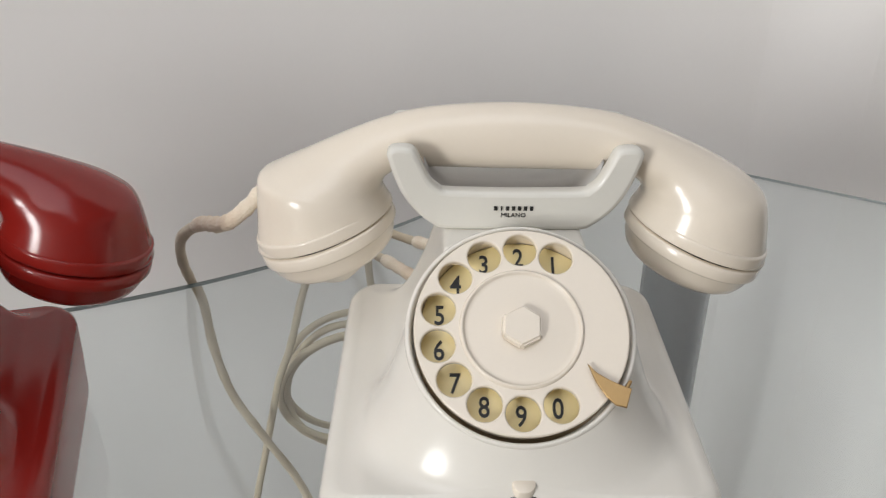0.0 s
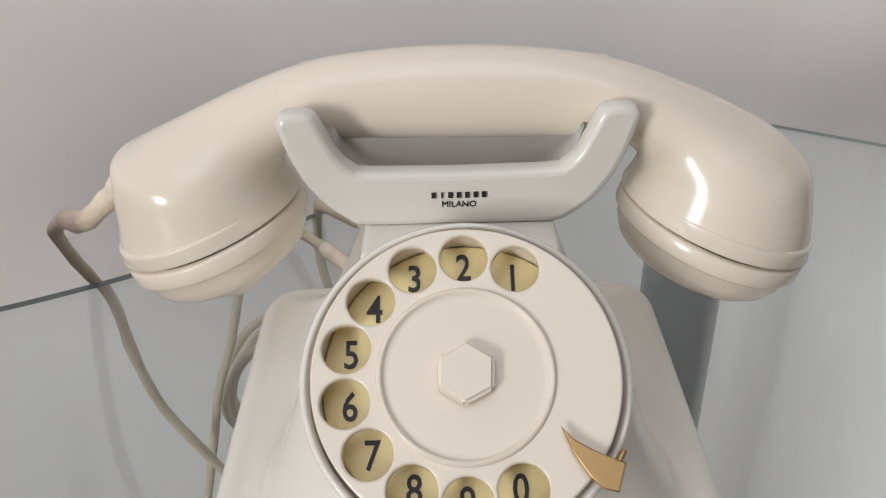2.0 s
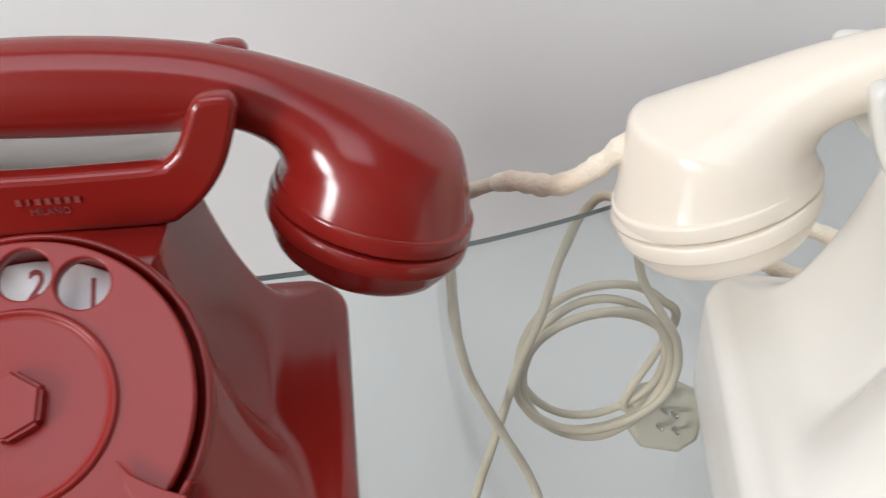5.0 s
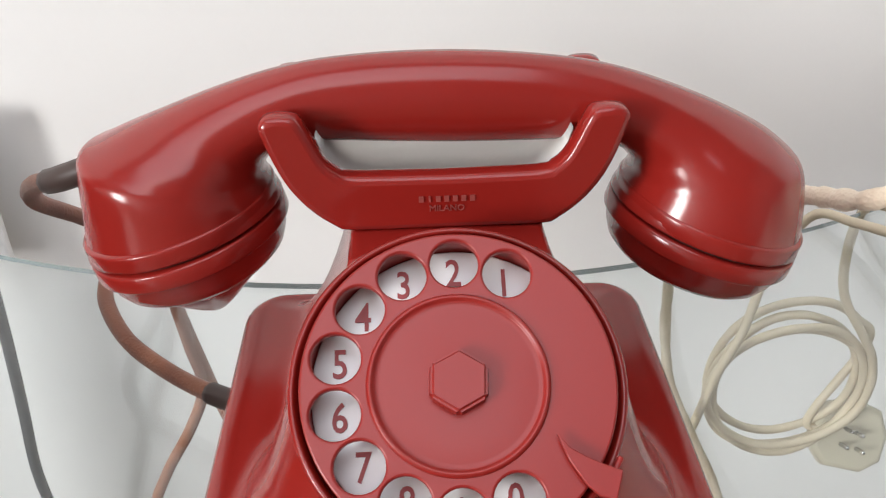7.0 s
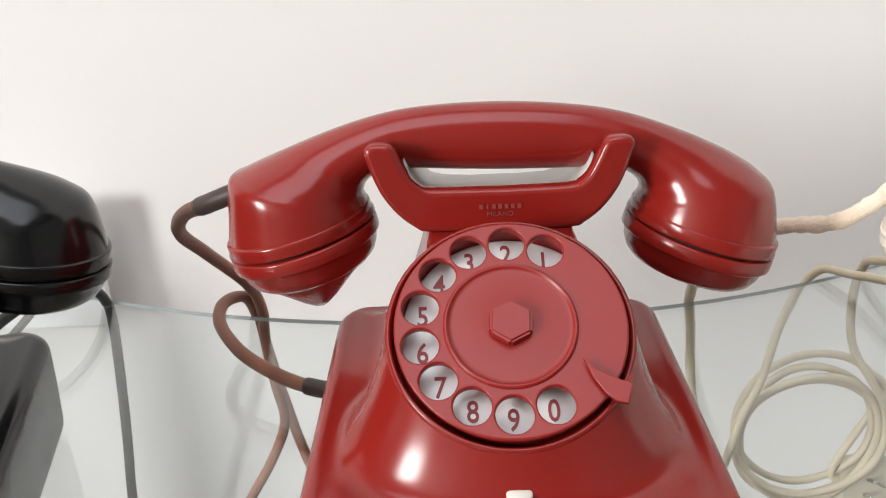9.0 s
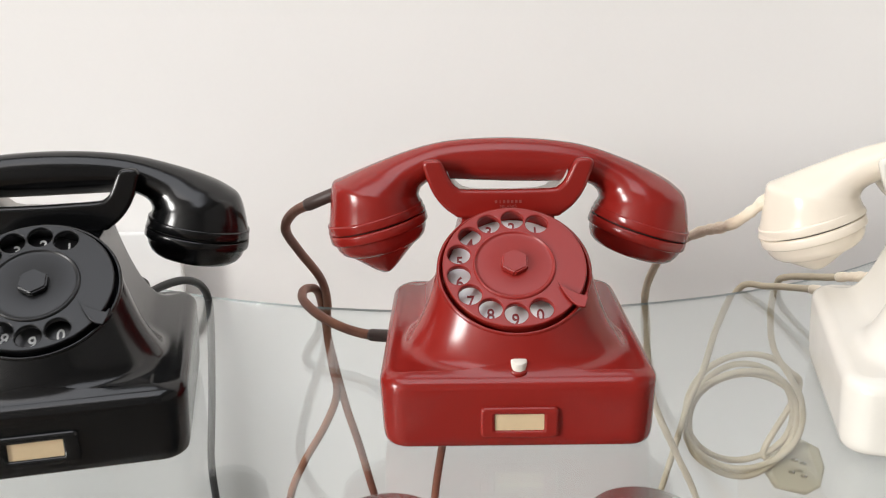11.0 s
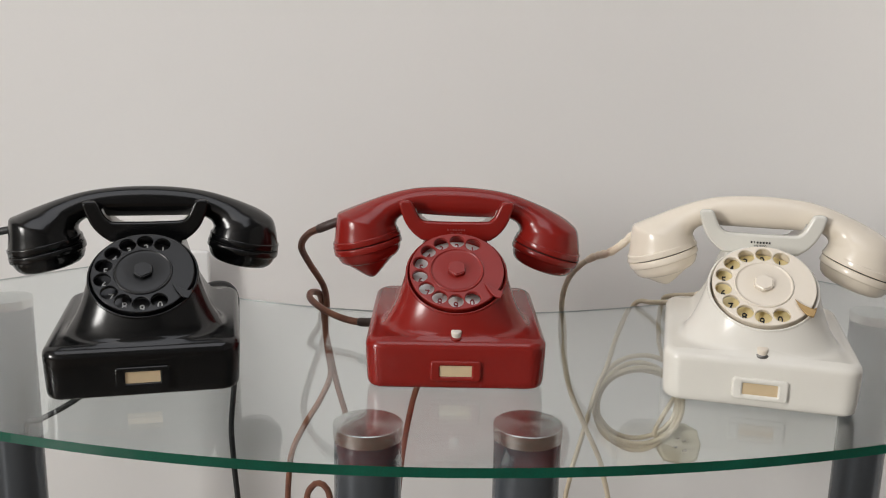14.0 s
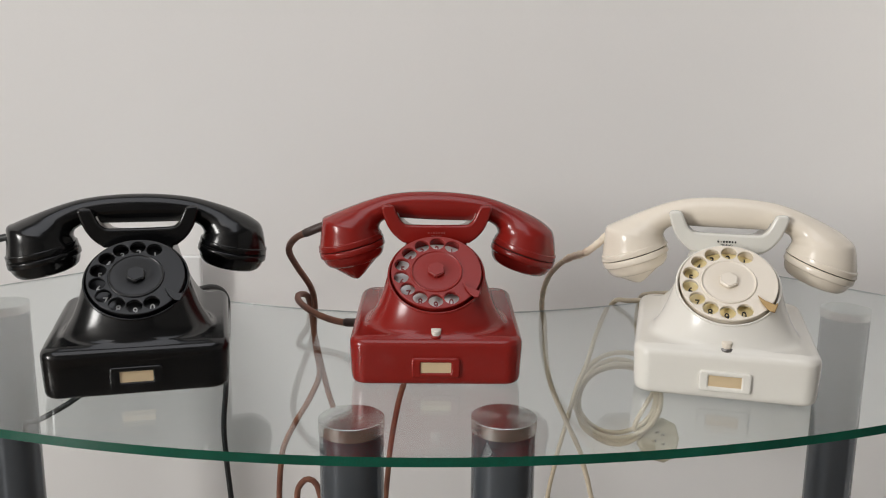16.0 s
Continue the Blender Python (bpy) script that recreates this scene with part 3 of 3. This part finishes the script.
def on_cradle(m, x, y, z, lean, turn, size=0.99):
    """Where a handset lies: shifted, leaning about the line of sight and turned about the upright, through its middle."""
    return m @ pose(x, y, 0.15 + z, 0, lean, turn) @ Matrix.Translation((0, 0, -0.15)) @ Matrix.Diagonal((size, 1, 1, 1))


RED_SET = on_cradle(RED_AT, 0.0028, 0.1285, -0.0008, 1.8, 0, 1.0)
BLACK_SET = on_cradle(BLACK_AT, -0.0025, 0.1300, -0.0015, 0.4, 0, 1.0)
WHITE_SET = on_cradle(WHITE_AT, 0.0010, 0.1290, -0.0012, -0.1, -2.5, 0.989)
handset(RED_SET, RED, "red bakelite handset lying on its cradle", belly=0.0008, splay=0.09, drop=0.002)
handset(BLACK_SET, BLACK, "black bakelite handset lying on its cradle", 0.0, splay=0.05)
handset(WHITE_SET, IVORY, "ivory handset lying on its cradle", 0.75, crown=0.0020, splay=0.14, drop=0.0035)


# ---------------------------------------------------------------- cords
def cord(name, points, radius, material, label, sleeves=(), wobble=0.0):
    """A cord through the points; sleeves: (first, last) metres from the start, radius, material, name."""
    ob = tagged(part(name, tube(points, radius, wobble=wobble), material), label, "cord")
    line = smooth_line(points)
    for first, last, r, mat, what in sleeves:
        run, piece = 0.0, []
        for a, b in zip(line, line[1:]):
            if first <= run <= last:
                piece.append(a)
            run += (b - a).length
        part(what, tube(piece, r, step=0.0015, wobble=wobble * 2), mat, ob)
    return ob


def out_of(m, *p):
    return tuple(m @ Vector(p))


red_end = out_of(RED_SET, -0.117, 0.004, 0.128)
cord("handset_cord", [red_end, (-0.135, 0.140, 0.842), (-0.155, 0.160, 0.830), (-0.166, 0.183, 0.812), (-0.163, 0.215, 0.787), (-0.152, 0.250, 0.752), (-0.151, 0.272, 0.722), (-0.155, 0.285, 0.690),
                      (-0.152, 0.287, 0.652), (-0.149, 0.287, 0.622), (-0.162, 0.285, 0.590), (-0.184, 0.285, 0.552), (-0.200, 0.285, 0.513), (-0.206, 0.287, 0.450), (-0.207, 0.29, 0.38), (-0.18, 0.30, 0.30), (-0.10, 0.31, 0.26)],
     0.0038, CORD_BROWN, "brown cloth-covered cord hanging behind the glass table", [(0.0, 0.035, 0.0047, SLEEVE, "sleeve")])
cord("line_cord", [(-0.079, 0.128, 0.744), (-0.105, 0.148, 0.739), (-0.127, 0.165, 0.740), (-0.145, 0.182, 0.7435), (-0.161, 0.210, 0.7465), (-0.164, 0.236, 0.7470), (-0.158, 0.262, 0.738), (-0.157, 0.282, 0.712), (-0.155, 0.289, 0.680),
                   (-0.149, 0.290, 0.645), (-0.140, 0.288, 0.605), (-0.130, 0.286, 0.570), (-0.118, 0.285, 0.520), (-0.10, 0.285, 0.45), (-0.09, 0.29, 0.37), (-0.11, 0.27, 0.32), (-0.15, 0.24, 0.34), (-0.166, 0.21, 0.42), (-0.167, 0.2, 0.500),
                   (-0.161, 0.2, 0.520), (-0.152, 0.2, 0.525), (-0.143, 0.2, 0.518), (-0.137, 0.2, 0.495), (-0.12, 0.21, 0.40), (-0.08, 0.24, 0.36), (-0.068, 0.28, 0.42), (-0.060, 0.281, 0.500), (-0.054, 0.281, 0.547), (-0.045, 0.281, 0.594), (-0.036, 0.283, 0.622), (-0.022, 0.292, 0.660), (-0.01, 0.30, 0.70)],
     0.0038, CORD_BROWN, "brown cloth-covered cord leaving the side of the red telephone", [(0.0, 0.028, 0.0047, SLEEVE, "sleeve")])

white_end = out_of(WHITE_SET, -0.118, 0.0, 0.126)
cord("handset_cord", [white_end, (0.163, 0.140, 0.822), (0.149, 0.172, 0.808), (0.138, 0.200, 0.790), (0.133, 0.230, 0.768), (0.132, 0.256, 0.742), (0.135, 0.276, 0.716), (0.140, 0.284, 0.690), (0.143, 0.286, 0.650),
                      (0.152, 0.286, 0.607), (0.173, 0.285, 0.560), (0.194, 0.285, 0.515), (0.208, 0.285, 0.468), (0.22, 0.287, 0.40), (0.21, 0.30, 0.32), (0.17, 0.31, 0.28)],
     0.0033, CORD_WHITE, "cream cloth-covered cord hanging behind the glass table", [(0.0, 0.082, 0.0043, CORD_FRAY, "frayed_cover")], 0.13)

COIL = Vector((0.246, 0.319, 0.583))


def coil_points(turns=4.1):
    out = []
    for k in range(int(turns * 16) + 1):
        a = radians(42) - 2 * math.pi * k / 16
        w = k / (turns * 16)
        sag = 0.006 * math.sin(k * 1.7) * 0.5
        rx, rz = 0.055 + 0.004 * math.sin(2.3 * w * 6.3), 0.055 + 0.005 * math.cos(3.1 * w * 6.3)
        out.append((COIL.x + rx * math.cos(a) + 0.003 * w, COIL.y - 0.010 + 0.020 * w + sag * 0.3, COIL.z + rz * math.sin(a) - 0.010 * math.sin(3.14 * w)))
    return out


coil = coil_points()
cord("line_cord", [out_of(WHITE_AT, 0.004, 0.155, 0.060), (0.292, 0.180, 0.768), (0.279, 0.235, 0.752), (0.268, 0.290, 0.736), (0.268, 0.314, 0.722), (0.266, 0.318, 0.688), (0.271, 0.317, 0.652)] + coil + [(0.273, 0.324, 0.537), (0.292, 0.324, 0.528)],
     0.0031, CORD_THIN, "thin cream cord wound into a hanging coil", [(0.0, 0.115, 0.0041, CORD_FRAY, "frayed_cover")], 0.09)
cord("earth_cord", [out_of(WHITE_AT, -0.024, 0.155, 0.050), (0.270, 0.175, 0.755), (0.259, 0.225, 0.745), (0.246, 0.282, 0.730), (0.232, 0.310, 0.720), (0.214, 0.312, 0.676), (0.200, 0.302, 0.635), (0.188, 0.301, 0.603),
                    (0.181, 0.300, 0.575), (0.171, 0.300, 0.532), (0.161, 0.300, 0.490), (0.154, 0.300, 0.448), (0.15, 0.305, 0.38), (0.155, 0.31, 0.30)],
     0.0030, CORD_THIN, "thin cream cord hanging behind the glass table", [(0.0, 0.105, 0.0040, CORD_FRAY, "frayed_cover")], 0.09)

plug = empty("telephone_plug", pose(0.305, 0.324, 0.520, 62, 8, -6), "cream plastic plug with metal pins hanging from its cord", "plug")
me = cut_sheet([[(-0.026, -0.012), (-0.016, -0.024), (0.012, -0.026), (0.026, -0.016), (0.029, 0.004), (0.022, 0.022), (0.004, 0.028), (-0.018, 0.022), (-0.027, 0.008)]], 0.016, 0.004)
link_mesh("plug_body", me, PLUG, plug, "aged cream plastic body")
for x, y in ((-0.006, -0.006), (0.004, 0.004), (0.006, -0.008), (-0.004, 0.006)):
    part("pin", lathe([(0.0017, 0.007), (0.0017, 0.018), (0.0010, 0.0195)], 12, Matrix.Translation((x, y, 0))), STEEL, plug, "short metal pin")

cord("line_cord", [out_of(BLACK_AT, 0.020, 0.168, 0.014), (-0.300, 0.185, 0.742), (-0.288, 0.222, 0.752), (-0.275, 0.258, 0.750), (-0.268, 0.288, 0.735), (-0.267, 0.302, 0.710), (-0.269, 0.303, 0.665), (-0.274, 0.302, 0.600),
                   (-0.279, 0.301, 0.545), (-0.277, 0.300, 0.500), (-0.273, 0.300, 0.445), (-0.268, 0.30, 0.36), (-0.25, 0.31, 0.27)],
     0.0036, CORD_BLACK, "black rubber cord hanging behind the glass table")
black_end = out_of(BLACK_SET, -0.117, 0.004, 0.128)
cord("handset_cord", [black_end, (-0.470, 0.085, 0.834), (-0.500, 0.118, 0.822), (-0.560, 0.155, 0.795), (-0.630, 0.190, 0.752), (-0.690, 0.215, 0.726), (-0.740, 0.235, 0.722), (-0.775, 0.250, 0.690), (-0.78, 0.26, 0.58), (-0.77, 0.26, 0.45)],
     0.0036, CORD_BLACK, "black rubber cord hanging over the side of the glass table")
cord("earth_cord", [out_of(BLACK_AT, -0.025, 0.168, 0.012), (-0.342, 0.205, 0.728), (-0.350, 0.270, 0.7235), (-0.351, 0.312, 0.7245), (-0.347, 0.340, 0.727),
                    (-0.347, 0.362, 0.712), (-0.360, 0.372, 0.68), (-0.395, 0.33, 0.645), (-0.423, 0.24, 0.622), (-0.440, 0.21, 0.611), (-0.472, 0.20, 0.594), (-0.52, 0.26, 0.56), (-0.55, 0.32, 0.48)],
     0.0033, CORD_BLACK, "thin black cord hanging behind the glass table")
